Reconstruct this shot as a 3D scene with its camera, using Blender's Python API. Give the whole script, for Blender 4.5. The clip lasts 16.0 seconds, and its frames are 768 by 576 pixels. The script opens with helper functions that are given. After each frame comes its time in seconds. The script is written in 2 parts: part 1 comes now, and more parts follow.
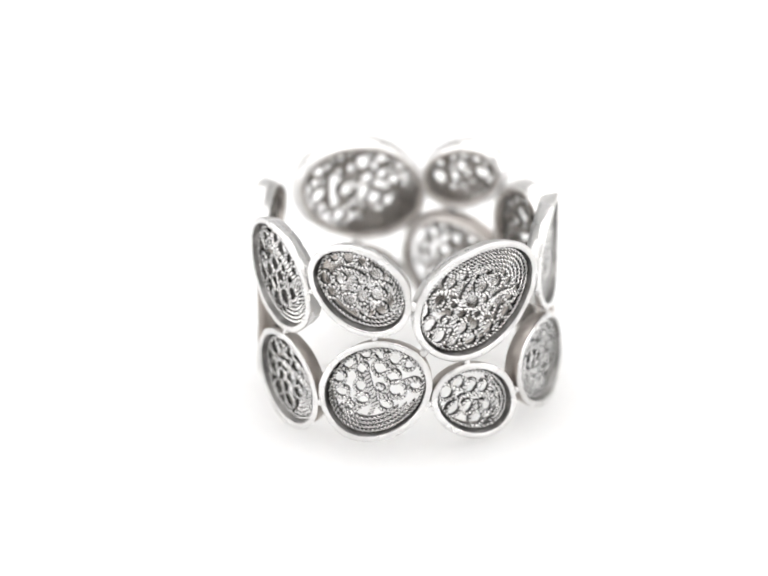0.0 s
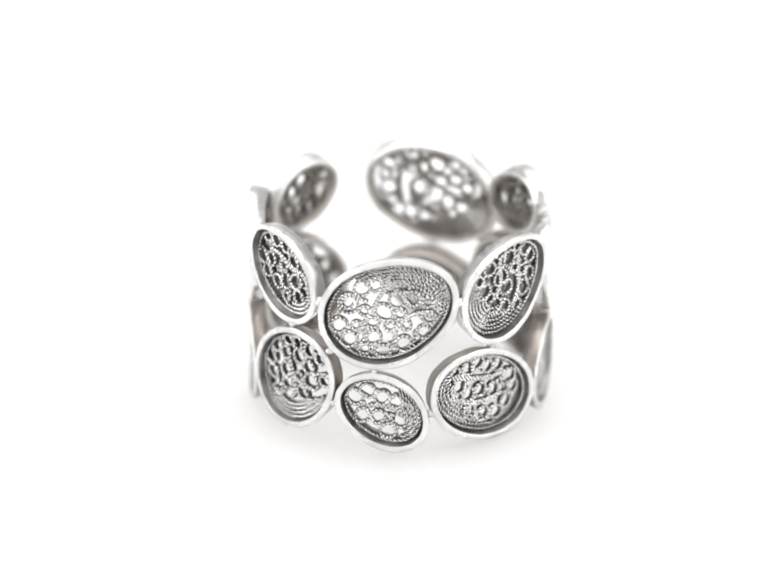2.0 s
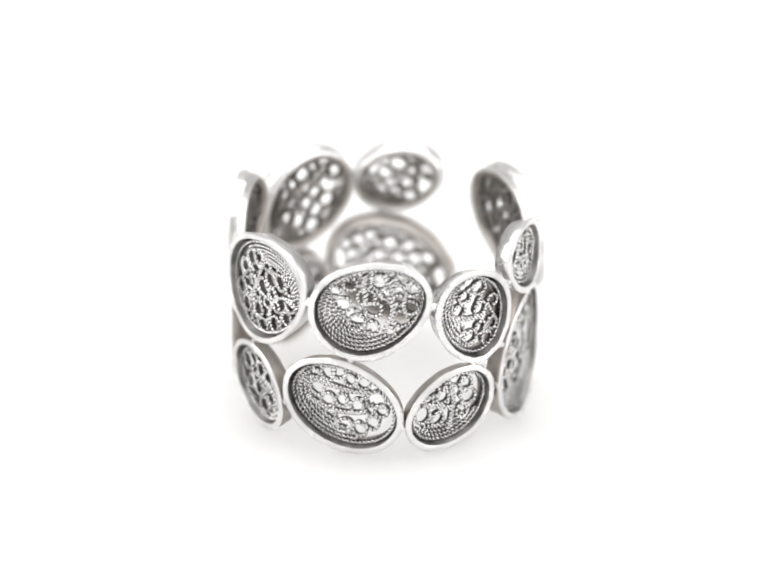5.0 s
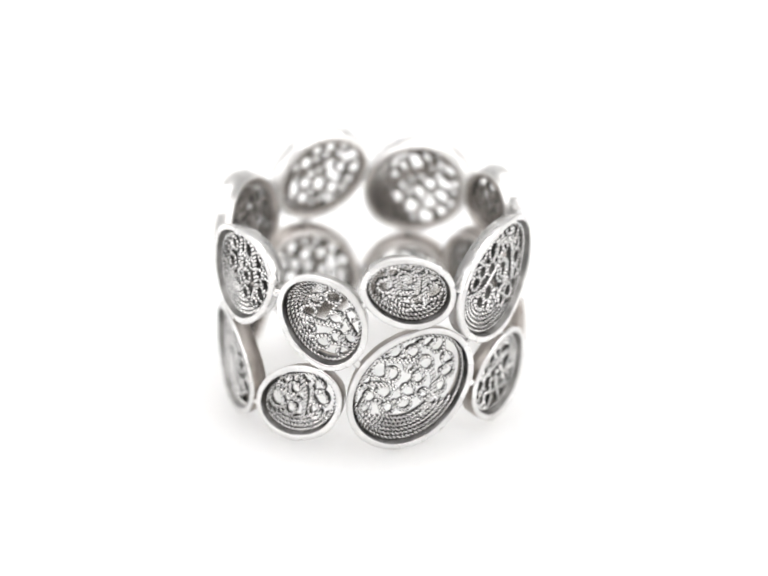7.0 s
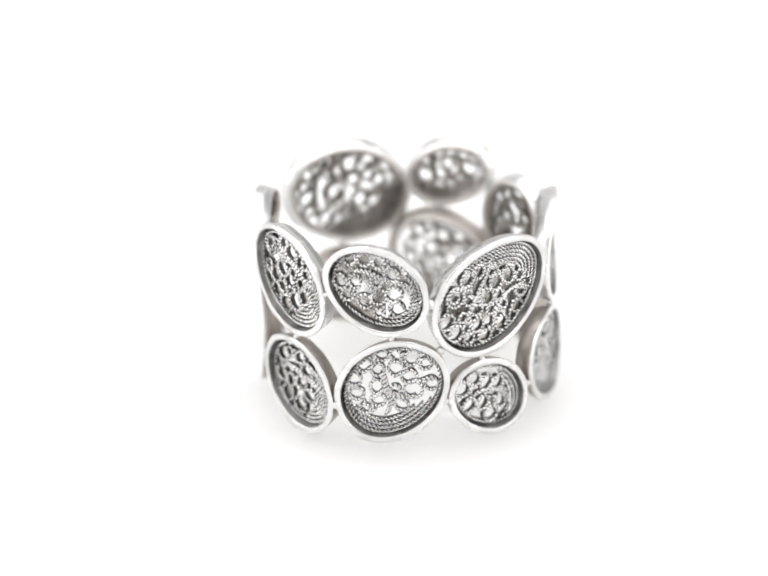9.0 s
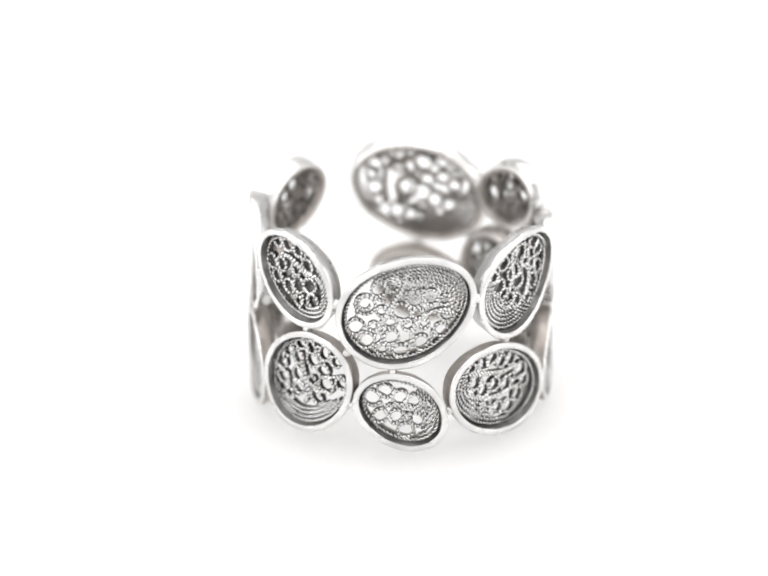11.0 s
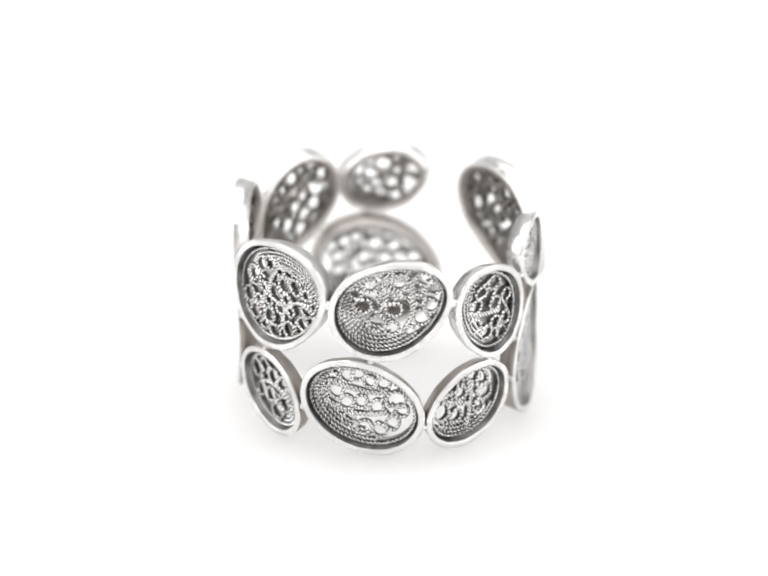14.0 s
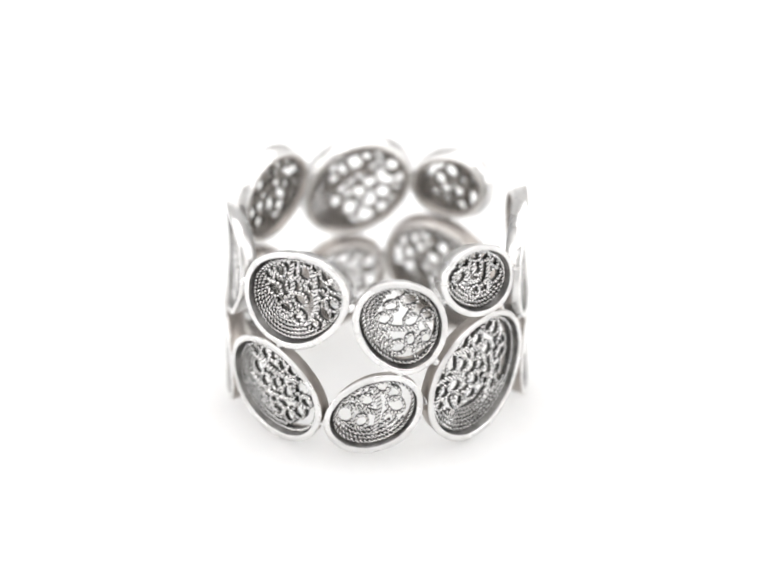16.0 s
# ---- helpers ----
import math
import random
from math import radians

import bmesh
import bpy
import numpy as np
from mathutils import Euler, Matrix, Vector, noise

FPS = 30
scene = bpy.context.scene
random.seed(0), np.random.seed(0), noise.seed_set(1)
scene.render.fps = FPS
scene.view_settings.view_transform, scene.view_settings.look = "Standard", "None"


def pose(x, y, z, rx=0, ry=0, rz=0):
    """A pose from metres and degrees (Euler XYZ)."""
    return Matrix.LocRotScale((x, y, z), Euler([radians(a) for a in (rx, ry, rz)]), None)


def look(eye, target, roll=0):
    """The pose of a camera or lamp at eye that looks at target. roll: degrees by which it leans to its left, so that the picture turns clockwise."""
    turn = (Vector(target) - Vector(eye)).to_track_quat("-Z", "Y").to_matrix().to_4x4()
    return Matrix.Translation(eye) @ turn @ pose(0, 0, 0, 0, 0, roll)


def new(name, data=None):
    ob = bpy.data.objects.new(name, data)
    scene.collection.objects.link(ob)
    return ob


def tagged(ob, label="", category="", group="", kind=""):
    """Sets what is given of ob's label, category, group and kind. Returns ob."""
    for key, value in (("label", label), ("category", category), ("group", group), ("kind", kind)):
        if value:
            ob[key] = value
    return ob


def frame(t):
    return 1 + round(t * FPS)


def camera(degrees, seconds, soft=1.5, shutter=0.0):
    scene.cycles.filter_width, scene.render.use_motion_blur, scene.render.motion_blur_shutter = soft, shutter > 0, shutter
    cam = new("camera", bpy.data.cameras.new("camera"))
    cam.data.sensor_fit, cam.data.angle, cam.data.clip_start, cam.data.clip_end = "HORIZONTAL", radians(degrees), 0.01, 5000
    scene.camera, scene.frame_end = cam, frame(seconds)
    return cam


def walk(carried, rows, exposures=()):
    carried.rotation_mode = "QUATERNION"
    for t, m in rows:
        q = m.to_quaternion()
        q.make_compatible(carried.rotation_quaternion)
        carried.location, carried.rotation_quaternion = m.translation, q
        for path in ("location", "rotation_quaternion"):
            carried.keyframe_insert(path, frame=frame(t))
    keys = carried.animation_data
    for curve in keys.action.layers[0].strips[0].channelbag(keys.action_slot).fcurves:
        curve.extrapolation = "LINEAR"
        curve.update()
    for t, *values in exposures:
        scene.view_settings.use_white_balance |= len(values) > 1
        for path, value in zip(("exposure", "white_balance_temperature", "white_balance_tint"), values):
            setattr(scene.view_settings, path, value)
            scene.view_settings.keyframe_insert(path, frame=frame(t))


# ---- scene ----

# ---------------------------------------------------------------- camera
cam = camera(8.616, 16.0, 2.1)
cam.data.dof.use_dof = True
cam.data.dof.focus_distance = 0.3048
cam.data.dof.aperture_fstop = 20
EYE = Vector((0.0, -0.28158, 0.14253))
YAW, PITCH = radians(0.057), radians(25.805)
AIM = EYE + Vector((-math.sin(YAW) * math.cos(PITCH), math.cos(YAW) * math.cos(PITCH), -math.sin(PITCH)))
walk(cam, [(0.0, look(EYE, AIM, -0.62)), (16.0, look(EYE, AIM, -0.62))])

# ---------------------------------------------------------------- light
world = bpy.data.worlds.new("studio")
world.use_nodes = True
world.node_tree.nodes["Background"].inputs[0].default_value = (1.0, 0.99, 0.98, 1)
world.node_tree.nodes["Background"].inputs[1].default_value = 0.05
scene.world = world
scene.view_settings.exposure = 0.09


def softbox(name, eye, target, width, height, power):
    lamp = bpy.data.lights.new(name, "AREA")
    lamp.shape, lamp.size, lamp.size_y, lamp.energy = "RECTANGLE", width, height, power
    lamp.color = (1.0, 0.99, 0.982)
    ob = new(name, lamp)
    ob.matrix_world = look(eye, target)
    return ob


softbox("top_softbox", (0.0, 0.05, 0.55), (0.0, 0.0, 0.0), 0.8, 0.8, 3.9)
softbox("side_softbox", (-0.6, -0.22, 0.32), (0.0, 0.0, 0.02), 0.8, 0.5, 2.0)
softbox("side_softbox", (0.6, -0.22, 0.32), (0.0, 0.0, 0.02), 0.8, 0.5, 2.0)

# ---------------------------------------------------------------- materials


def material(name):
    m = bpy.data.materials.new(name)
    m.use_nodes = True
    n, l = m.node_tree.nodes, m.node_tree.links
    return m, n, l, n["Principled BSDF"]


def silver(name, low, high, metal, rough_low, rough_high, scale, bump, bump_scale):
    """Silver with a patina in soft patches and a hammered, scratched relief."""
    m, n, l, b = material(name)
    co = n.new("ShaderNodeTexCoord")
    patch = n.new("ShaderNodeTexNoise")
    patch.inputs["Scale"].default_value, patch.inputs["Detail"].default_value = scale, 6
    l.new(co.outputs["Object"], patch.inputs["Vector"])
    ramp = n.new("ShaderNodeValToRGB")
    ramp.color_ramp.elements[0].position, ramp.color_ramp.elements[1].position = 0.36, 0.64
    ramp.color_ramp.elements[0].color, ramp.color_ramp.elements[1].color = (*low, 1), (*high, 1)
    l.new(patch.outputs["Fac"], ramp.inputs["Fac"])
    l.new(ramp.outputs["Color"], b.inputs["Base Color"])
    rough = n.new("ShaderNodeMapRange")
    rough.inputs["To Min"].default_value, rough.inputs["To Max"].default_value = rough_high, rough_low
    l.new(patch.outputs["Fac"], rough.inputs["Value"])
    l.new(rough.outputs["Result"], b.inputs["Roughness"])
    b.inputs["Metallic"].default_value = metal
    fine = n.new("ShaderNodeTexNoise")
    fine.inputs["Scale"].default_value, fine.inputs["Detail"].default_value = bump_scale, 4
    l.new(co.outputs["Object"], fine.inputs["Vector"])
    bm = n.new("ShaderNodeBump")
    bm.inputs["Strength"].default_value, bm.inputs["Distance"].default_value = bump, 0.00005
    l.new(fine.outputs["Fac"], bm.inputs["Height"])
    l.new(bm.outputs["Normal"], b.inputs["Normal"])
    return m


RIM = silver("polished_silver", (0.64, 0.632, 0.626), (0.80, 0.793, 0.788), 1.0, 0.16, 0.40, 420, 1.0, 1100)
# Bezel's back edge: paler silver, with the white haze put into its colour.
BACK = silver("hazed_silver", (0.84, 0.825, 0.81), (0.94, 0.928, 0.915), 1.0, 0.35, 0.5, 600, 0.4, 2200)
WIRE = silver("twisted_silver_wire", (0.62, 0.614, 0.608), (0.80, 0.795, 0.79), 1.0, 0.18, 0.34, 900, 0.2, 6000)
# Oxidised near-black; also holds the shade in wire grooves and below wires.
NIELLO_SHADE = silver("blackened_shade_silver", (0.04, 0.039, 0.038), (0.12, 0.117, 0.114), 0.7, 0.38, 0.55, 900, 0.4, 3000)
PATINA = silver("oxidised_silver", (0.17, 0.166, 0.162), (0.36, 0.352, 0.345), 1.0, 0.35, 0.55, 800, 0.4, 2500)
# Dull insides; its tone also holds lower-wall shade and haze under wires.
INSIDE = silver("dull_and_shaded_silver", (0.36, 0.328, 0.303), (0.50, 0.463, 0.434), 1.0, 0.35, 0.5, 600, 0.3, 2000)


def paper():
    m, n, l, b = material("milky_white_board")
    co = n.new("ShaderNodeTexCoord")
    fibre = n.new("ShaderNodeTexNoise")
    fibre.inputs["Scale"].default_value, fibre.inputs["Detail"].default_value = 900, 5
    l.new(co.outputs["Object"], fibre.inputs["Vector"])
    mix = n.new("ShaderNodeValToRGB")
    mix.color_ramp.elements[0].color, mix.color_ramp.elements[1].color = (0.86, 0.858, 0.852, 1), (0.89, 0.888, 0.884, 1)
    l.new(fibre.outputs["Fac"], mix.inputs["Fac"])
    l.new(mix.outputs["Color"], b.inputs["Base Color"])
    bm = n.new("ShaderNodeBump")
    bm.inputs["Strength"].default_value, bm.inputs["Distance"].default_value = 0.05, 0.00003
    l.new(fibre.outputs["Fac"], bm.inputs["Height"])
    l.new(bm.outputs["Normal"], b.inputs["Normal"])
    b.inputs["Roughness"].default_value = 0.6
    b.inputs["Subsurface Weight"].default_value = 1.0
    b.inputs["Subsurface Radius"].default_value = (1.0, 0.98, 0.95)
    b.inputs["Subsurface Scale"].default_value = 0.028
    b.inputs["Specular IOR Level"].default_value = 0.2
    return m


PAPER = paper()

# ---------------------------------------------------------------- setting


def mesh_object(name, verts, faces, mats, parent=None, smooth=True, slots=None):
    me = bpy.data.meshes.new(name)
    me.from_pydata([tuple(v) for v in verts], [], [tuple(f) for f in faces])
    for m in mats:
        me.materials.append(m)
    if slots is not None:
        me.polygons.foreach_set("material_index", slots)
    me.polygons.foreach_set("use_smooth", [smooth] * len(me.polygons))
    me.update()
    ob = new(name, me)
    ob.parent = parent
    return ob


def slab(name, lo, hi, mat):
    v = [(x, y, z) for x in (lo[0], hi[0]) for y in (lo[1], hi[1]) for z in (lo[2], hi[2])]
    f = [(0, 1, 3, 2), (4, 6, 7, 5), (0, 4, 5, 1), (2, 3, 7, 6), (0, 2, 6, 4), (1, 5, 7, 3)]
    return tagged(mesh_object(name, v, f, [mat], smooth=False), kind="structure")


tagged(slab("ground", (-0.8, -0.8, -0.01), (0.8, 0.8, 0.0), PAPER), "seamless matt milky-white table surface", "table surface")
tagged(slab("wall_north", (-0.8, 0.8, -0.01), (0.8, 0.81, 0.8), PAPER), "plain white light tent wall", "wall")
tagged(slab("wall_west", (-0.81, -0.8, -0.01), (-0.8, 0.8, 0.8), PAPER), "plain white light tent wall", "wall")
tagged(slab("wall_east", (0.8, -0.8, -0.01), (0.81, 0.8, 0.8), PAPER), "plain white light tent wall", "wall")
tagged(slab("wall_south", (-0.8, -0.81, -0.01), (0.8, -0.8, 0.8), PAPER), "plain white light tent wall", "wall")
tagged(slab("ceiling", (-0.8, -0.8, 0.8), (0.8, 0.8, 0.81), PAPER), "plain white light tent ceiling", "ceiling")

# ---------------------------------------------------------------- ring
MM = 0.001
RADIUS = 9.20          # rim plane of a medallion to the ring's axis, mm
BEND = 0.47 / 9.60     # medallions follow about half of the ring's curve
DEPTH = 1.08           # bezel, front to back
WALL = 0.38            # bezel, inner to outer edge of the bright rim
SEAT = 0.34            # how far the blackened seat reaches inwards
RECESS = 0.54          # wirework below the bezel's front

ring = tagged(new("ring"), "open oxidised silver filigree ring of sixteen oval medallions on white", "ring")


class Oval:
    """An egg-shaped medallion on the ring: local x runs round the ring, y up, both in mm; w is outwards."""

    def __init__(self, phi, z, a, b, tilt, egg, out):
        self.out = out     # how far it stands off the ring's true circle
        self.phi, self.z, self.a, self.b, self.tilt, self.egg = radians(phi), z, a, b, radians(tilt), egg

    def rim(self, s, grow=0.0):
        """The point at parameter s on the inner edge, moved outwards by grow."""
        def raw(q):
            c, d = math.cos(q), math.sin(q)
            return self.a * c, self.b * d * (1 + self.egg * c)
        x, y = raw(s)
        x2, y2 = raw(s + 1e-3)
        tx, ty = x2 - x, y2 - y
        k = math.hypot(tx, ty)
        return x + grow * ty / k, y - grow * tx / k

    def turn(self, x, y):
        c, d = math.cos(self.tilt), math.sin(self.tilt)
        return x * c - y * d, x * d + y * c

    def place(self, x, y, w):
        """From the oval's own axes to the ring's space in metres."""
        u, v = self.turn(x, y)
        r = RADIUS + self.out + w - BEND * u * u / 2
        c, d = math.cos(self.phi), math.sin(self.phi)
        return ((r * c - u * d) * MM, (r * d + u * c) * MM, (self.z + v) * MM)

    def inside(self, x, y, margin):
        q = math.atan2(y / self.b, x / self.a)
        ex, ey = self.rim(q, -margin)
        return math.hypot(x, y) < math.hypot(ex, ey)


def bezel(o, rng):
    """A shallow silver dish: a rounded bright rim, a sloping blackened inner wall down to a narrow seat, and an open back."""
    N = 144
    prof = [(-0.10, -DEPTH), (-SEAT, -DEPTH + 0.03), (-SEAT, -0.80), (-0.10, -0.66), (-0.01, -0.12), (0.0, -0.03), (0.03, 0.0), (WALL - 0.09, 0.0), (WALL - 0.02, -0.03), (WALL, -0.10), (WALL - 0.28, -DEPTH)]
    # Lower row's outer wall is duller: patina plus the upper row's painted shade.
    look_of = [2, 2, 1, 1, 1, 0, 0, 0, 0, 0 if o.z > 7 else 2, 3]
    ph = [rng.uniform(0, 6.28) for _ in range(5)]
    verts, faces, slots = [], [], []
    for i in range(N):
        s = 2 * math.pi * i / N
        c3 = Vector((3.2 * math.cos(s), 3.2 * math.sin(s), ph[0] * 5))
        wob = 0.024 * math.sin(3 * s + ph[0]) + 0.016 * math.sin(5 * s + ph[1]) + 0.035 * noise.noise(c3 * 0.9) + 0.014 * noise.noise(c3 * 2.6)
        lift = 0.015 * math.sin(2 * s + ph[3]) + 0.03 * noise.noise(c3 * 1.3 + Vector((9, 0, 0))) + 0.02 * noise.noise(c3 * 3.1 + Vector((0, 9, 0)))
        dent = 0.014 * noise.noise(c3 * 4.0 + Vector((0, 0, 7)))
        for k, (g, w) in enumerate(prof):
            x, y = o.rim(s, g + (wob if k > 6 else wob * 0.4) + (dent if k in (5, 6, 7) else 0))
            verts.append(o.place(x, y, w + (lift if 3 < k < 10 else 0)))
    P = len(prof)
    for i in range(N):
        for k in range(P):
            j, m = (i + 1) % N, (k + 1) % P
            faces.append((i * P + k, j * P + k, j * P + m, i * P + m))
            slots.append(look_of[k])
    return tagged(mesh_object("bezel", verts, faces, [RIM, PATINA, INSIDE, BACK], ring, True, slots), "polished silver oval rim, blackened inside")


def along(path, step):
    """Even points on a path of (x, y, w) points, the distance to each, and the side and up directions there."""
    p = np.array(path, dtype=float)
    seg = np.linalg.norm(np.diff(p, axis=0), axis=1)
    d = np.concatenate([[0], np.cumsum(seg)])
    n = max(4, int(d[-1] / step))
    q = np.linspace(0, d[-1], n)
    c = np.stack([np.interp(q, d, p[:, k]) for k in range(3)], 1)
    t = np.gradient(c, axis=0)
    t /= np.linalg.norm(t, axis=1)[:, None] + 1e-12
    side = np.cross(np.array([0, 0, 1.0]), t)
    side /= np.linalg.norm(side, axis=1)[:, None] + 1e-12
    return q, c, side, np.cross(t, side)


def tube(rings, bright, verts, faces, slots):
    """Joins rings of points (sides x n x 3) to a closed tube; bright gives each face's material slot."""
    sides, n = rings.shape[:2]
    base = len(verts)
    verts.extend(rings.reshape(-1, 3))
    for j in range(sides):
        k = (j + 1) % sides
        for i in range(n - 1):
            faces.append((base + j * n + i, base + j * n + i + 1, base + k * n + i + 1, base + k * n + i))
            slots.append(int(bright[j, i]))
    for i, flip in ((0, False), (n - 1, True)):
        loop = [base + j * n + i for j in range(sides)]
        faces.append(tuple(loop[::-1] if flip else loop))
        slots.append(1)


def strip(c, side, verts, faces, slots):
    """The thin strip on edge below a wire, blackened to carry the shade beside it."""
    pick = np.linspace(0, len(c) - 1, max(4, len(c) // 2)).round().astype(int)
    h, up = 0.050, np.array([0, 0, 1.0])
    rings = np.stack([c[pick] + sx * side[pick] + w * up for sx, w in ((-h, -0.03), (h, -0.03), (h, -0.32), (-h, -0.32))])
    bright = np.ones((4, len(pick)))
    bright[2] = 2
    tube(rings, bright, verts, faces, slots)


def rope(path, pitch, strand, off, sides=6):
    """Two strands twisted round a path, on a thin strip blackened for the shade there. The crowns are polished.
    Gives points in the oval's axes, faces and material slots."""
    q, c, side, nor = along(path, 0.045)
    verts, faces, slots = [], [], []
    b = 2 * math.pi * np.arange(sides)[:, None] / sides
    for st in (0.0, math.pi):
        a = 2 * math.pi * q / pitch + st
        mid = c + off * (np.cos(a)[:, None] * side + np.sin(a)[:, None] * nor)
        rings = mid[None] + strand * (np.cos(b)[..., None] * side + np.sin(b)[..., None] * nor)
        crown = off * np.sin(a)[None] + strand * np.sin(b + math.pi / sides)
        # Polished crowns carry the glint, oxidised flanks the shade, paler undersides the haze.
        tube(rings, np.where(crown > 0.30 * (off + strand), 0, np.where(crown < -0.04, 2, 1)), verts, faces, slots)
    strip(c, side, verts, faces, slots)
    return verts, faces, slots


def beaded(path, pitch, radius, sides=8):
    """A tightly twisted wire, whose turns stand out as a row of slightly slanting beads, on a thin strip blackened for
    the shade there.
    """
    q, c, side, nor = along(path, 0.034)
    verts, faces, slots = [], [], []
    b = 2 * math.pi * np.arange(sides)[:, None] / sides
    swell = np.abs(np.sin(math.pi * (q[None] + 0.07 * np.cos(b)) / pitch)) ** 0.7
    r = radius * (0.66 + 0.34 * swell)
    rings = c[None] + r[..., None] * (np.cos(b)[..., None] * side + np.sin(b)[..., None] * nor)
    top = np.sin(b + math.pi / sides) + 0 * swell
    # Bead glint and gap shade come from the materials; undersides paler for haze.
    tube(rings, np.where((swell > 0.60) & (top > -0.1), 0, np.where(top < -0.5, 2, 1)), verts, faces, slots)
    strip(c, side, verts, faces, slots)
    return verts, faces, slots


def wire(name, o, path, parent, upright=False, coarse=1.0, pitch=0.54):
    """A twisted rope of the band in the oval's axes, or, upright, a beaded wire in the ring's (x round the ring, y up)."""
    if upright:
        c, d = math.cos(-o.tilt), math.sin(-o.tilt)
        path = [(x * c - y * d, x * d + y * c, w) for x, y, w in path]
    v, f, s = beaded(path, 0.255, 0.108) if upright else rope(path, pitch, 0.055 * coarse, 0.057 * coarse)
    return mesh_object(name, [o.place(*p) for p in v], f, [WIRE, NIELLO_SHADE, INSIDE], parent, True, s)


def arc_rope(o, mid, span, inset, rise):
    """A path along the inside of the bezel, centred on the direction mid."""
    n = 72
    out = []
    for i in range(n + 1):
        s = mid + span * (2 * i / n - 1)
        x, y = o.rim(s, -inset)
        out.append((x, y, -RECESS + rise + 0.02 * math.sin(3 * s)))
    return out


def spiral(cx, cy, r, start, hand, turns, shrink=0.30):
    """A curl from its open end at angle start inwards."""
    n = int(28 * turns)
    out = []
    for i in range(n + 1):
        k = i / n
        a = start + hand * 2 * math.pi * turns * k
        q = r * (1 - shrink * k ** 2.2)
        out.append((cx + q * math.cos(a), cy + q * math.sin(a)))
    return out


def bezier(p0, p1, p2, p3, n=8):
    out = []
    for i in range(1, n):
        t = i / n
        k = ((1 - t) ** 3, 3 * t * (1 - t) ** 2, 3 * t * t * (1 - t), t ** 3)
        out.append(tuple(sum(w * p[j] for w, p in zip(k, (p0, p1, p2, p3))) for j in (0, 1)))
    return out


def scroll(a, b, hand, rng):
    """An S-shaped scroll that joins the curls a and b (x, y, r), bent by hand and so never quite alike."""
    ang = math.atan2(b[1] - a[1], b[0] - a[0])
    ends = []
    for (x, y, r), to in ((a, ang), (b, ang + math.pi)):
        line = spiral(x, y, r * rng.uniform(1.12, 1.26), to - hand * 0.40 * math.pi, -hand, rng.uniform(0.80, 1.05), rng.uniform(0.18, 0.42))
        lean, squeeze = rng.uniform(0, math.pi), rng.uniform(0.80, 1.0)
        c, d = math.cos(lean), math.sin(lean)
        bent = []
        for px, py in line:
            u, v = (px - x) * c + (py - y) * d, (-(px - x) * d + (py - y) * c) * squeeze
            bent.append((x + u * c - v * d, y + u * d + v * c))
        ends.append(bent)
    pa, pb = ends[0][0], ends[1][0]
    return ends[0][::-1] + [((pa[0] + pb[0]) / 2, (pa[1] + pb[1]) / 2)] + ends[1]


def tendril(p, q, bow):
    """A bowed wire from p to q that rolls up at its end."""
    dx, dy = q[0] - p[0], q[1] - p[1]
    nx, ny = -dy * bow, dx * bow
    return [p] + bezier(p, (p[0] + dx * 0.3 + nx, p[1] + dy * 0.3 + ny), (p[0] + dx * 0.8 + nx, p[1] + dy * 0.8 + ny), q, 12) + [q]


def smooth_line(pts):
    """A soft curve through a few points."""
    p = [pts[0], *pts, pts[-1]]
    out = []
    for i in range(1, len(p) - 2):
        for k in range(8):
            t = k / 8
            out.append(tuple(0.5 * (2 * p[i][j] + (p[i + 1][j] - p[i - 1][j]) * t + (2 * p[i - 1][j] - 5 * p[i][j] + 4 * p[i + 1][j] - p[i + 2][j]) * t * t
                                    + (3 * p[i][j] - p[i - 1][j] - 3 * p[i + 1][j] + p[i + 2][j]) * t ** 3) for j in (0, 1)))
    return out + [pts[-1]]


def solder_patch(o, x, y, rx, ry, parent):
    """A flat smear of solder over the ropes."""
    c, d = math.cos(-o.tilt), math.sin(-o.tilt)
    verts, faces = [], []
    for k, (f, w) in enumerate(((1.0, -0.05), (0.94, 0.13), (0.5, 0.17), (0.06, 0.18))):
        for i in range(16):
            a = 2 * math.pi * i / 16
            n = f * (1 + 0.12 * math.sin(3 * a + x) + 0.07 * math.sin(5 * a + y))
            px, py = x + rx * n * math.cos(a), y + ry * n * math.sin(a)
            verts.append(o.place(px * c - py * d, px * d + py * c, -RECESS + w))
    for k in range(3):
        for i in range(16):
            j = (i + 1) % 16
            faces.append((k * 16 + i, k * 16 + j, k * 16 + 16 + j, k * 16 + 16 + i))
    faces.append(tuple(range(48, 64)))
    return tagged(mesh_object("solder_patch", verts, faces, [INSIDE], parent), "flat grey smear of solder")


OVALS = []


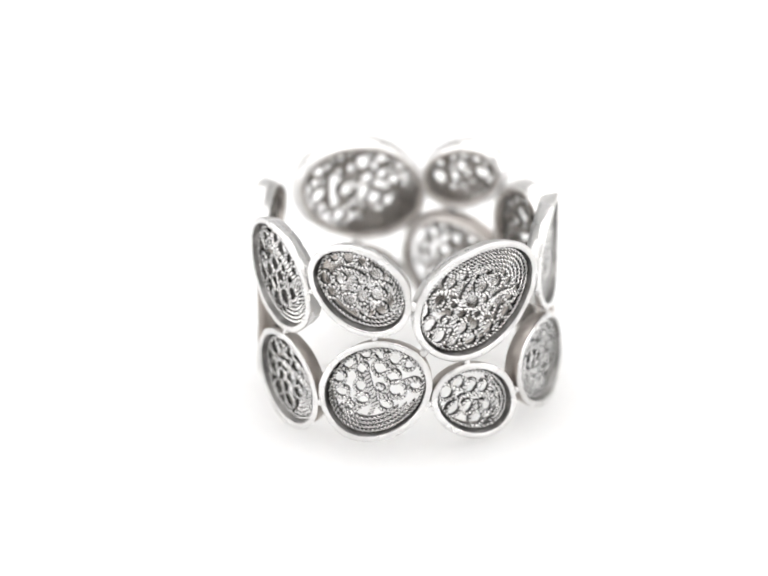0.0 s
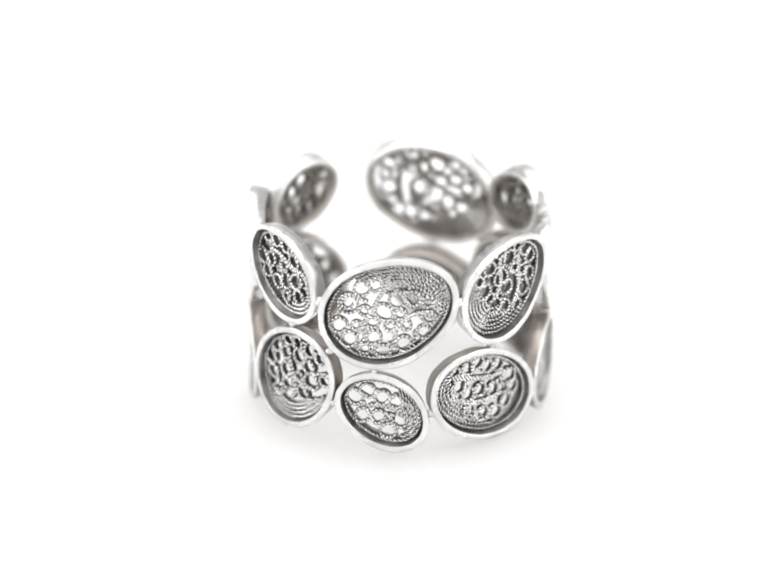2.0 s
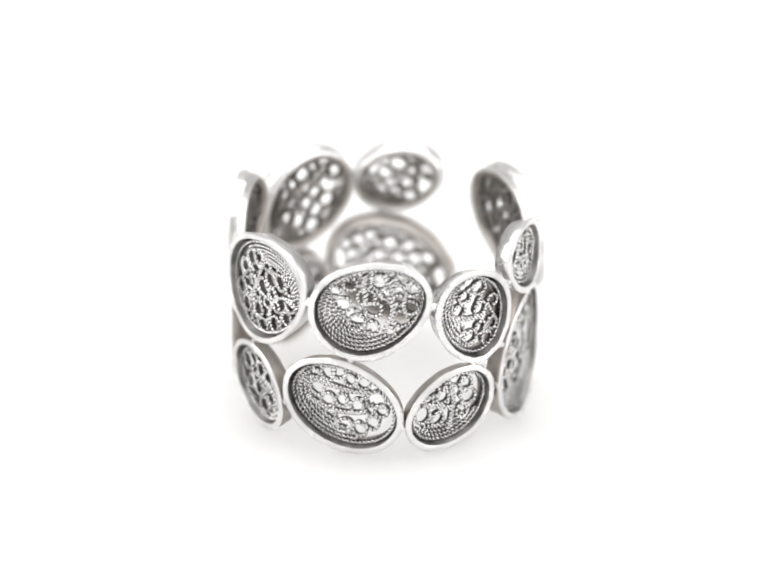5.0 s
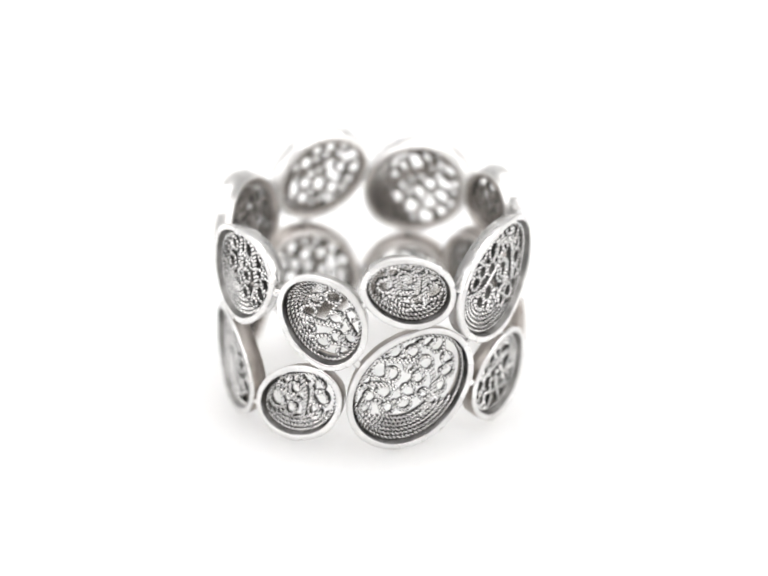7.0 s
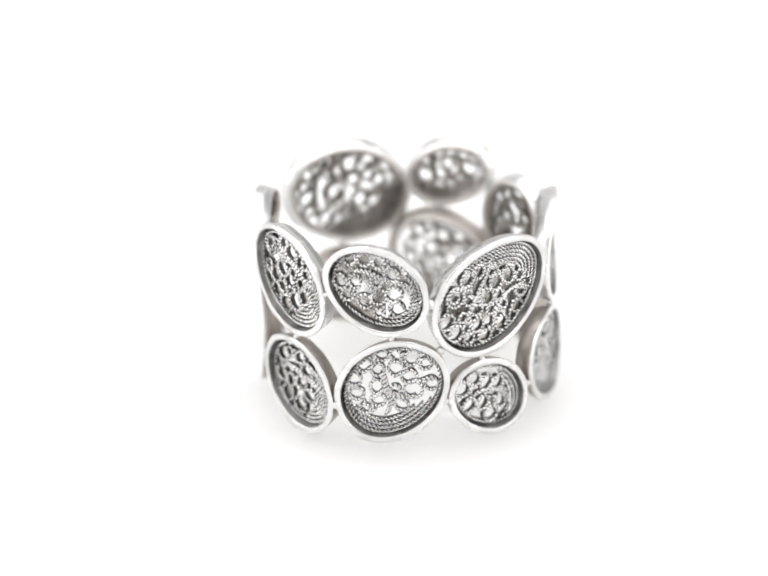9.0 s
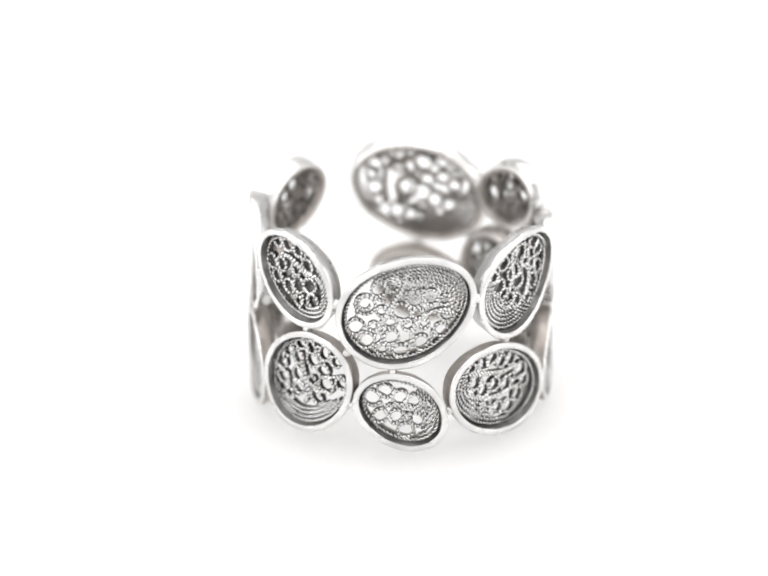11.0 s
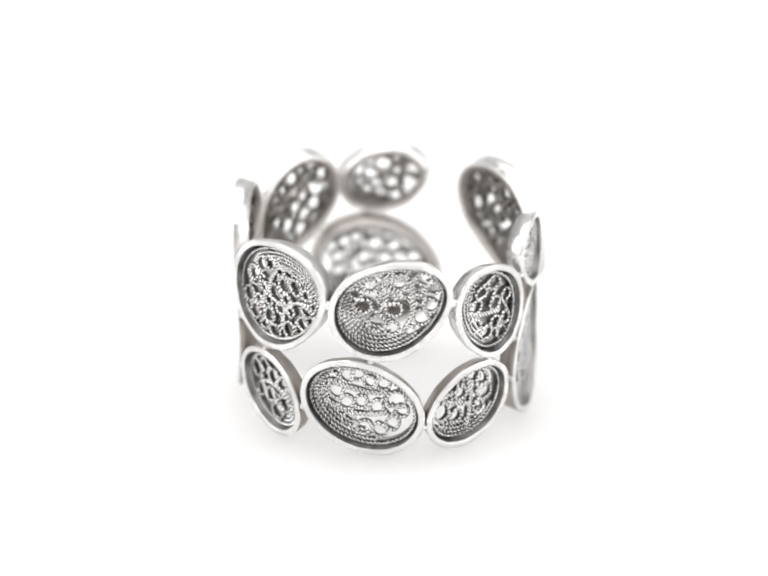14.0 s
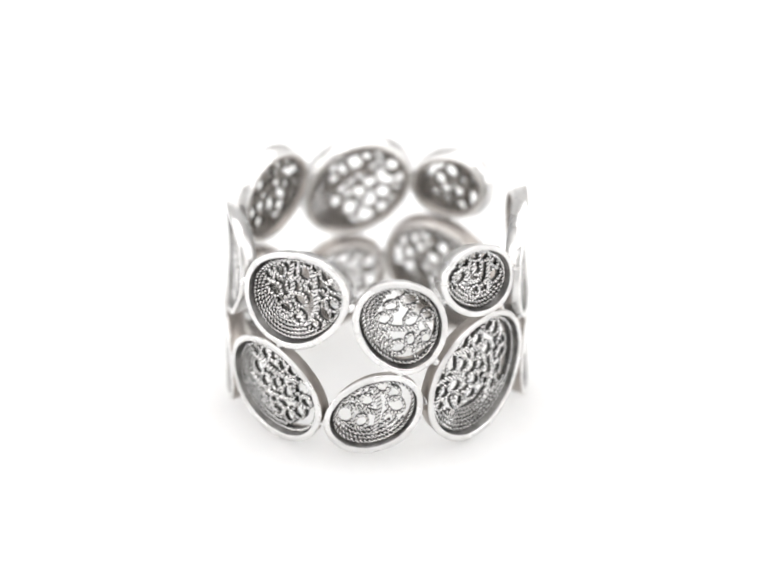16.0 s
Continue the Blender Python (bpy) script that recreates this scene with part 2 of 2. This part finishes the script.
def medallion(o, crescent, ropes, span, seed, curls, stems):
    """crescent: the direction, in degrees anticlockwise from the horizontal, in which the band of ropes is thickest.
    curls: scrolls of one or two curls (x, y, radius); stems: twisted wires between them. All in mm from the oval's middle."""
    rng = random.Random(seed)
    body = bezel(o, rng)
    OVALS.append(o)
    gap = 0.255
    aim = radians(crescent) - o.tilt
    mid = math.atan2(math.sin(aim) / o.b, math.cos(aim) / o.a)
    wire("twisted_wire", o, arc_rope(o, mid, math.pi, SEAT - 0.10, 0.10), body, False, 1.15, 0.54)
    for i in range(1, ropes + 1):
        wire("twisted_wire", o, arc_rope(o, mid, radians(span) * (1 - 0.5 * i / (ropes + 1)), SEAT - 0.10 + gap * i, 0.10 * max(0, 1 - i / 3)), body, False, 1.15, 0.54)
    def free(x, y, margin):
        """Whether a point of the ring's axes lies clear of the bezel and the band of ropes."""
        c, d = math.cos(-o.tilt), math.sin(-o.tilt)
        lx, ly = x * c - y * d, x * d + y * c
        q = math.atan2(ly / o.b, lx / o.a)
        away = abs((q - mid + math.pi) % (2 * math.pi) - math.pi)
        band = SEAT + gap * ropes * max(0.0, min(1.0, 1.3 * (1 - away / radians(span))))
        return o.inside(lx, ly, band + margin)

    def lay(name, line, level):
        wire(name, o, [(x, y, level + 0.03 * math.sin(4 * x + 3 * y)) for x, y in line], body, True)

    hand = 1
    every = [c for pair in curls for c in pair]
    # small single curls fill what the scrolls leave open
    dots = [p for pts in stems for p in smooth_line(pts)]
    extra = []
    for k in range(1500):
        r = rng.uniform(0.40, 0.52) if k < 600 else rng.uniform(0.33, 0.40)
        x, y = rng.uniform(-4.2, 4.2), rng.uniform(-4.2, 4.2)
        if free(x, y, r * 0.9) and all(math.hypot(x - c[0], y - c[1]) > (r + c[2]) * 1.05 for c in every + extra) \
                and all(math.hypot(x - d[0], y - d[1]) > r * 0.80 for d in dots):
            extra.append((x, y, r))
    for pair in curls + [[c] for c in extra]:
        level = -RECESS + rng.uniform(-0.02, 0.05)
        if len(pair) == 2:
            hand = -hand
            line = scroll(pair[0], pair[1], hand if rng.random() < 0.7 else -hand, rng)
        else:
            x, y, r = pair[0]
            near = min((c for c in every + extra if c != pair[0]), key=lambda c: math.hypot(c[0] - x, c[1] - y))
            to = math.atan2(near[1] - y, near[0] - x)
            start = to + hand * 0.5 * math.pi
            line = spiral(x, y, r, start, hand, 1.8 if r > 0.55 else 1.15, 0.66 if r > 0.55 else 0.42)
            tip = line[0]
            end = (tip[0] + 1.5 * r * math.cos(to), tip[1] + 1.5 * r * math.sin(to))
            if free(*end, -0.15):
                line = [end] + line
        lay("scroll", line, level)
    # bowed tendrils tie neighbouring scrolls together
    for i, c in enumerate(every):
        others = sorted((e for e in every if e is not c), key=lambda e: math.hypot(e[0] - c[0], e[1] - c[1]))
        for e in others[1:3]:
            gapl = math.hypot(e[0] - c[0], e[1] - c[1])
            if gapl > (c[2] + e[2]) * 1.6 or (e[0], e[1]) < (c[0], c[1]):
                continue
            k = (c[2] / gapl, e[2] / gapl)
            p = (c[0] + (e[0] - c[0]) * k[0] - (e[1] - c[1]) * k[0] * 0.6, c[1] + (e[1] - c[1]) * k[0] + (e[0] - c[0]) * k[0] * 0.6)
            q = (e[0] - (e[0] - c[0]) * k[1] - (e[1] - c[1]) * k[1] * 0.6, e[1] - (e[1] - c[1]) * k[1] + (e[0] - c[0]) * k[1] * 0.6)
            if math.hypot(q[0] - p[0], q[1] - p[1]) > 0.18:
                lay("tendril", tendril(p, q, rng.choice((-0.25, 0.25))), -RECESS - 0.03)
    for pts in stems:
        line = smooth_line(pts)
        wire("twisted_wire", o, [(x, y, -RECESS + 0.04) for x, y in line], body, True)
        wire("twisted_wire", o, [(x + 0.14, y + 0.10, -RECESS + 0.03) for x, y in line], body, True)
    return body


def solder_joints():
    """A small bead of solder where two rims come close."""
    ang = [2 * math.pi * k / 72 for k in range(72)]
    edge = [[Vector(o.place(*o.rim(s, WALL), -0.35)) for s in ang] for o in OVALS]
    for i in range(len(OVALS)):
        for j in range(i + 1, len(OVALS)):
            gap, p, q = min(((a - b).length, a, b) for a in edge[i] for b in edge[j]) if (edge[i][0] - edge[j][0]).length < 0.014 else (1, None, None)
            if gap > 0.00065:
                continue
            m, along = (p + q) / 2, (p - q)
            out = Vector((m.x, m.y, 0)).normalized()
            rx = max(0.00030, gap * 0.7)
            verts, faces = [], []
            along = along.normalized() if along.length > 1e-6 else Vector((0, 0, 1))
            third = along.cross(out).normalized()
            for a in range(7):
                th = math.pi * a / 6
                for b in range(10):
                    f = 2 * math.pi * b / 10
                    verts.append(m + along * (rx * math.cos(th)) + out * (0.00030 * math.sin(th) * math.cos(f)) + third * (0.00026 * math.sin(th) * math.sin(f)))
            for a in range(6):
                for b in range(10):
                    c = (b + 1) % 10
                    faces.append((a * 10 + b, a * 10 + c, a * 10 + 10 + c, a * 10 + 10 + b))
            mesh_object("solder_joint", verts, faces, [RIM], ring)


medallion(Oval(210.2, 9.75, 2.71, 3.44, 57.9, -0.02, -0.01), -25, 5, 80, 11,
          [[(-2.25, 1.35, 0.65)], [(-1.67, -0.44, 0.46), (-1.63, -1.36, 0.43)], [(-0.61, -1.89, 0.49), (-0.17, -0.35, 0.46)], [(-0.82, 0.34, 0.46), (0.03, 1.63, 0.52)], [(-0.74, 2.06, 0.43)], [(0.51, -1.35, 0.52), (1.25, -1.04, 0.52)], [(0.80, 1.29, 0.40), (1.44, 0.61, 0.40)]],
          [[(-1.08, 0.98), (-0.33, 1.13), (0.41, 0.79), (1.29, 0.18), (2.03, -0.08)]])
medallion(Oval(251.7, 10.59, 2.36, 3.03, 59.3, -0.03, 0.03), -30, 2, 80, 12,
          [[(-2.26, 0.24, 0.40), (-1.43, 0.38, 0.40)], [(-1.72, 1.81, 0.43), (-0.84, 1.84, 0.40)], [(0.15, 1.73, 0.40), (0.84, 0.99, 0.43)], [(-0.76, -0.91, 0.43), (0.02, -0.58, 0.46)], [(0.97, -0.41, 0.49), (1.18, -1.28, 0.46)]],
          [[(-1.42, 1.03), (-0.48, 0.94), (0.44, 0.46), (1.50, 0.33), (2.09, -0.22)]])
medallion(Oval(298.9, 9.45, 4.03, 3.07, 26.6, -0.06, -0.18), 50, 5, 80, 13,
          [[(-2.40, 0.30, 0.65)], [(-0.88, 1.64, 0.46), (-1.56, 1.34, 0.46)], [(-3.00, -1.25, 0.46), (-2.42, -2.01, 0.46)], [(-0.30, -0.19, 0.52), (-0.90, -0.82, 0.37)], [(-0.85, -1.88, 0.46), (-0.44, -2.66, 0.46)], [(1.41, 0.76, 0.46), (0.57, 0.60, 0.49)], [(0.94, -2.17, 0.55)], [(2.09, -1.39, 0.40), (2.40, -0.50, 0.37)], [(2.37, 0.49, 0.37)]],
          [[(-0.01, 2.28), (-0.23, 1.38), (-0.68, 0.68), (-1.13, -0.22), (-1.59, -1.03), (-1.45, -1.86)], [(0.25, -2.44), (0.35, -1.36), (0.95, -0.58), (1.86, -0.18), (2.92, -0.57)]])
medallion(Oval(349.7, 9.81, 3.48, 2.71, 24.8, -0.11, -0.05), -140, 6, 80, 14,
          [[(-1.74, 0.14, 0.49), (-2.06, 0.87, 0.37)], [(-1.27, 1.48, 0.49)], [(0.46, 1.68, 0.46), (-0.22, 2.18, 0.34)], [(2.08, 1.77, 0.46), (2.42, 1.20, 0.43)], [(-0.24, 0.61, 0.49), (0.11, -0.10, 0.49)], [(-0.80, -1.06, 0.49), (-0.03, -1.36, 0.43)], [(1.82, -0.69, 0.46), (2.35, -0.04, 0.43)]],
          [[(-0.37, 2.08), (-0.50, 1.26), (-0.39, 0.44), (-0.85, -0.40)], [(1.16, 1.78), (1.18, 0.63), (1.23, -0.35), (0.86, -1.28)]])
medallion(Oval(32.1, 8.57, 2.37, 2.82, 30.9, -0.10, 0.03), 170, 3, 85, 15,
          [[(0.54, 1.47, 0.43), (0.65, 0.11, 0.40)], [(1.62, 0.35, 0.37), (1.53, -1.11, 0.37)], [(-0.61, 1.16, 0.40), (-0.95, 0.40, 0.46)], [(-1.10, -0.89, 0.43), (-0.21, -1.55, 0.43)], [(0.64, -1.22, 0.40), (1.12, -1.98, 0.37)]],
          [[(-1.81, 0.08), (-0.62, -0.30), (0.26, -0.43), (0.92, -0.51)]])
medallion(Oval(64.8, 10.51, 2.70, 1.91, -24.0, 0.05, 0.11), -90, 3, 80, 16,
          [[(-1.23, 0.50, 0.52), (-0.89, 1.26, 0.37)], [(0.19, 0.69, 0.43), (0.77, 1.18, 0.37)], [(1.62, -0.26, 0.49), (1.69, 0.56, 0.37)], [(-0.01, -0.93, 0.43), (0.66, -0.95, 0.37)], [(-1.06, -0.56, 0.37)]],
          [[(1.08, 1.07), (0.98, -0.07), (1.06, -1.13)], [(-0.66, 1.11), (-0.61, -0.05), (0.30, -0.24)]])
medallion(Oval(109.7, 9.46, 4.16, 3.03, 20.0, -0.06, 0.12), -140, 5, 75, 17,
          [[(-2.78, 1.33, 0.43), (-2.31, 0.45, 0.43)], [(-1.55, 1.96, 0.43), (-1.57, 0.96, 0.43)], [(-0.31, 1.79, 0.49), (-0.51, 0.78, 0.43)], [(1.22, 1.62, 0.40), (0.46, 1.55, 0.40)], [(2.72, 1.71, 0.49), (2.92, 1.07, 0.40)], [(0.71, 0.12, 0.74)], [(-1.06, -0.68, 0.46), (-1.89, -0.94, 0.46)], [(2.70, 0.07, 0.52), (2.54, -0.74, 0.40)], [(0.57, -1.75, 0.43), (1.33, -1.51, 0.43)], [(0.47, 2.54, 0.37)], [(1.68, 2.47, 0.40)]],
          [[(-3.04, -0.28), (-1.75, -0.32), (-0.33, 0.40), (0.45, 1.15)], [(0.01, 2.32), (0.77, 1.84), (1.82, 1.50), (2.05, 0.36), (1.85, -0.98)], [(1.34, -0.68), (0.42, -1.10), (-0.36, -1.52)]])
medallion(Oval(168.5, 10.38, 2.63, 1.95, -16.8, 0.02, 0.08), -35, 3, 80, 18,
          [[(-1.99, 0.65, 0.65)], [(0.04, 0.98, 0.46), (0.72, 0.42, 0.43)], [(-0.57, -0.28, 0.40), (-0.78, -1.11, 0.40)], [(0.32, -0.90, 0.37), (1.01, -0.84, 0.43)], [(1.43, -0.12, 0.37)]],
          [[(-1.30, 0.95), (-1.25, -0.20), (-1.27, -1.53)], [(-0.70, 0.74), (-0.26, 0.32), (0.18, -0.17)]])
medallion(Oval(216.7, 3.18, 2.89, 2.37, -45.2, -0.05, 0.11), -25, 4, 75, 19,
          [[(-1.73, 1.35, 0.49), (-1.16, 1.60, 0.37)], [(-0.11, 1.57, 0.43), (0.42, 0.95, 0.43)], [(-1.80, -0.02, 0.46), (-1.00, -0.18, 0.37)], [(-1.25, -1.15, 0.49), (-0.23, -1.62, 0.49)], [(0.02, -0.11, 0.43), (0.65, -0.70, 0.46)], [(1.20, 0.59, 0.37)]],
          [[(-1.59, 0.62), (-0.84, 0.70), (0.06, 0.36), (1.25, 0.09), (1.85, -0.45)]])
medallion(Oval(257.1, 3.99, 2.73, 3.42, 132.3, -0.04, 0.02), -100, 3, 80, 20,
          [[(-2.36, 0.43, 0.46), (-2.16, -0.45, 0.40)], [(-1.60, 1.47, 0.43), (-0.90, 1.21, 0.40)], [(-0.58, 2.24, 0.40), (0.21, 2.24, 0.37)], [(-0.91, 0.01, 0.43), (-0.83, -0.82, 0.43)], [(1.26, 2.04, 0.46), (1.98, 1.74, 0.37)], [(0.32, 1.32, 0.46), (0.98, 0.83, 0.43)], [(1.24, -0.06, 0.55), (0.60, -1.03, 0.46)], [(-1.64, -1.49, 0.37)]],
          [[(-0.65, 1.04), (-0.39, -0.01), (-0.16, -0.99), (-0.41, -1.76)]])
medallion(Oval(296.5, 2.94, 2.01, 2.67, 55.9, -0.05, 0.05), -15, 2, 75, 21,
          [[(-1.68, 0.76, 0.49), (-0.99, 1.19, 0.43)], [(-0.01, 0.76, 0.43), (0.71, 0.52, 0.40)], [(-1.25, -0.48, 0.46), (-0.35, -0.50, 0.43)], [(0.30, -1.41, 0.46), (0.91, -0.80, 0.43)], [(1.46, 0.13, 0.37)]],
          [[(-0.94, 0.18), (-0.04, 0.19), (0.86, -0.10), (1.54, -0.82), (1.69, -1.64)]])
medallion(Oval(337.8, 3.28, 2.58, 3.53, 68.1, -0.01, -0.08), -165, 4, 85, 22,
          [[(-0.88, 1.89, 0.43), (-0.28, 1.97, 0.37)], [(0.51, 1.57, 0.40), (1.25, 1.47, 0.37)], [(-1.56, 0.75, 0.46), (-0.99, 0.13, 0.43)], [(-0.05, 0.14, 0.43), (0.84, -0.11, 0.46)], [(2.09, 0.37, 0.49), (2.34, -0.27, 0.40)], [(-0.82, -1.16, 0.46), (0.00, -1.48, 0.49)], [(1.08, -1.62, 0.43), (1.77, -1.15, 0.43)]],
          [[(-2.09, 1.39), (-0.74, 1.05), (0.48, 0.81), (1.56, 0.83)], [(-2.25, 0.06), (-1.06, -0.53), (0.16, -0.66), (1.40, -0.52)]])
medallion(Oval(21.2, 2.75, 2.01, 2.82, -58.9, -0.06, -0.02), -100, 3, 75, 23,
          [[(-1.73, -0.26, 0.49), (-0.83, -0.64, 0.40)], [(-1.02, 1.17, 0.40), (-0.46, 0.77, 0.40)], [(0.54, 1.69, 0.46), (1.10, 1.26, 0.40)], [(1.27, 0.38, 0.46), (0.88, -0.44, 0.43)], [(-1.36, 0.59, 0.34)]],
          [[(0.03, 1.43), (0.23, 0.42), (0.09, -0.58), (-0.07, -1.52)], [(-1.57, 0.35), (-0.82, 0.10), (0.13, -0.18)]])
medallion(Oval(66.1, 4.02, 3.97, 3.13, 42.5, -0.03, -0.14), -100, 5, 70, 24,
          [[(-0.79, 2.37, 0.43), (0.19, 2.19, 0.40)], [(-1.80, 1.24, 0.55), (-1.11, 0.91, 0.43)], [(-1.67, -0.28, 0.46), (-2.42, -0.49, 0.40)], [(0.58, 0.47, 0.43), (1.02, 1.24, 0.43)], [(-0.14, -0.44, 0.49), (-0.37, -1.15, 0.40)], [(1.75, 2.45, 0.46), (1.22, 2.77, 0.34)], [(2.38, 1.34, 0.40), (2.37, 0.60, 0.43)], [(1.89, -0.42, 0.40), (1.57, -1.20, 0.40)], [(-1.44, -1.31, 0.43)]],
          [[(-3.54, -0.06), (-2.56, 0.29), (-1.51, 0.21), (-0.91, -0.19)], [(1.27, 1.03), (1.42, -0.17), (1.00, -1.28), (0.62, -2.16)], [(-2.54, 1.96), (-1.19, 1.75), (0.34, 1.50)]])
medallion(Oval(109.9, 2.95, 2.17, 2.89, -68.0, -0.01, 0.05), 60, 2, 120, 25,
          [[(-1.86, -0.16, 0.43), (-1.20, 0.69, 0.34)], [(-0.41, 1.20, 0.43), (0.28, 1.21, 0.37)], [(1.28, 0.14, 0.49), (1.88, -0.66, 0.37)], [(-0.34, -0.64, 0.43), (0.32, -0.29, 0.37)], [(-1.02, -1.41, 0.46), (-1.65, -1.17, 0.34)], [(0.64, -1.54, 0.43), (1.30, -0.94, 0.40)]],
          [[(-1.05, 0.37), (-0.10, 0.46), (0.83, 0.77), (1.75, 0.65), (2.19, -0.13)]])
LAST = medallion(Oval(172.2, 4.18, 3.99, 3.15, 33.7, -0.05, -0.12), -80, 4, 75, 26,
          [[(-2.34, 0.85, 0.43), (-1.22, 1.61, 0.43)], [(0.01, 1.86, 0.43), (1.18, 2.32, 0.37)], [(1.99, 2.06, 0.43), (2.68, 1.84, 0.34)], [(-0.63, 0.70, 0.46), (-1.15, 0.10, 0.40)], [(0.66, 0.90, 0.46), (0.50, 0.17, 0.37)], [(2.31, 0.23, 0.43), (2.37, 1.03, 0.43)], [(1.82, -0.84, 0.43), (1.45, -1.22, 0.37)], [(-0.05, -0.85, 0.46), (-0.65, -1.41, 0.43)], [(-2.05, 0.02, 0.37)]],
          [[(0.72, 1.57), (1.38, 1.20), (1.55, 0.36), (1.16, -0.36), (0.85, -1.28)], [(-3.32, 0.63), (-2.59, -0.20), (-1.85, -0.82), (-0.95, -0.67)]])

mended = OVALS[-1]
for sx, sy, wide, high in ((-2.75, -1.25, 0.52, 0.42), (-2.05, -2.25, 0.50, 0.36)):
    solder_patch(mended, sx, sy, wide, high, LAST)
solder_joints()

# ---------------------------------------------------------------- movement
CENTRE = (1.101, -0.390)     # the ring's middle from the turntable's axis, mm


def turned(deg):
    a = radians(-deg)
    x = CENTRE[0] * math.cos(a) - CENTRE[1] * math.sin(a)
    y = CENTRE[0] * math.sin(a) + CENTRE[1] * math.cos(a)
    return pose(x * MM, y * MM, 0, 0, 0, -deg)


def motions():
    rows = [(0.0, 0.0), (0.5, 8.4), (1.0, 17.1), (1.5, 25.0), (2.0, 33.7), (2.5, 42.0), (3.0, 50.8), (3.5, 59.2), (4.0, 67.9), (4.5, 76.4), (5.0, 84.8),
            (5.5, 93.2), (6.0, 101.4), (6.5, 109.3), (6.6, 110.8), (6.7, 112.3), (6.8, 116.3), (6.9, 127.0), (7.0, 140.3), (7.1, 152.1), (7.2, 164.0), (7.4, 187.3),
            (7.5, 199.1), (7.6, 212.3), (7.8, 236.2), (8.0, 259.7), (8.2, 282.7), (8.4, 305.5), (8.5, 316.6), (8.6, 327.4), (8.7, 338.7), (8.8, 347.8),
            (8.9, 351.6), (9.0, 353.7), (9.5, 362.0), (10.0, 370.4), (10.5, 378.8), (11.0, 387.3), (11.5, 396.0), (12.0, 404.6), (12.5, 412.7),
            (13.0, 421.3), (13.5, 429.5), (14.0, 437.8), (14.5, 446.2), (15.0, 455.1), (15.5, 463.4), (16.0, 472.2)]
    walk(ring, [(t, turned(d)) for t, d in rows])


motions()
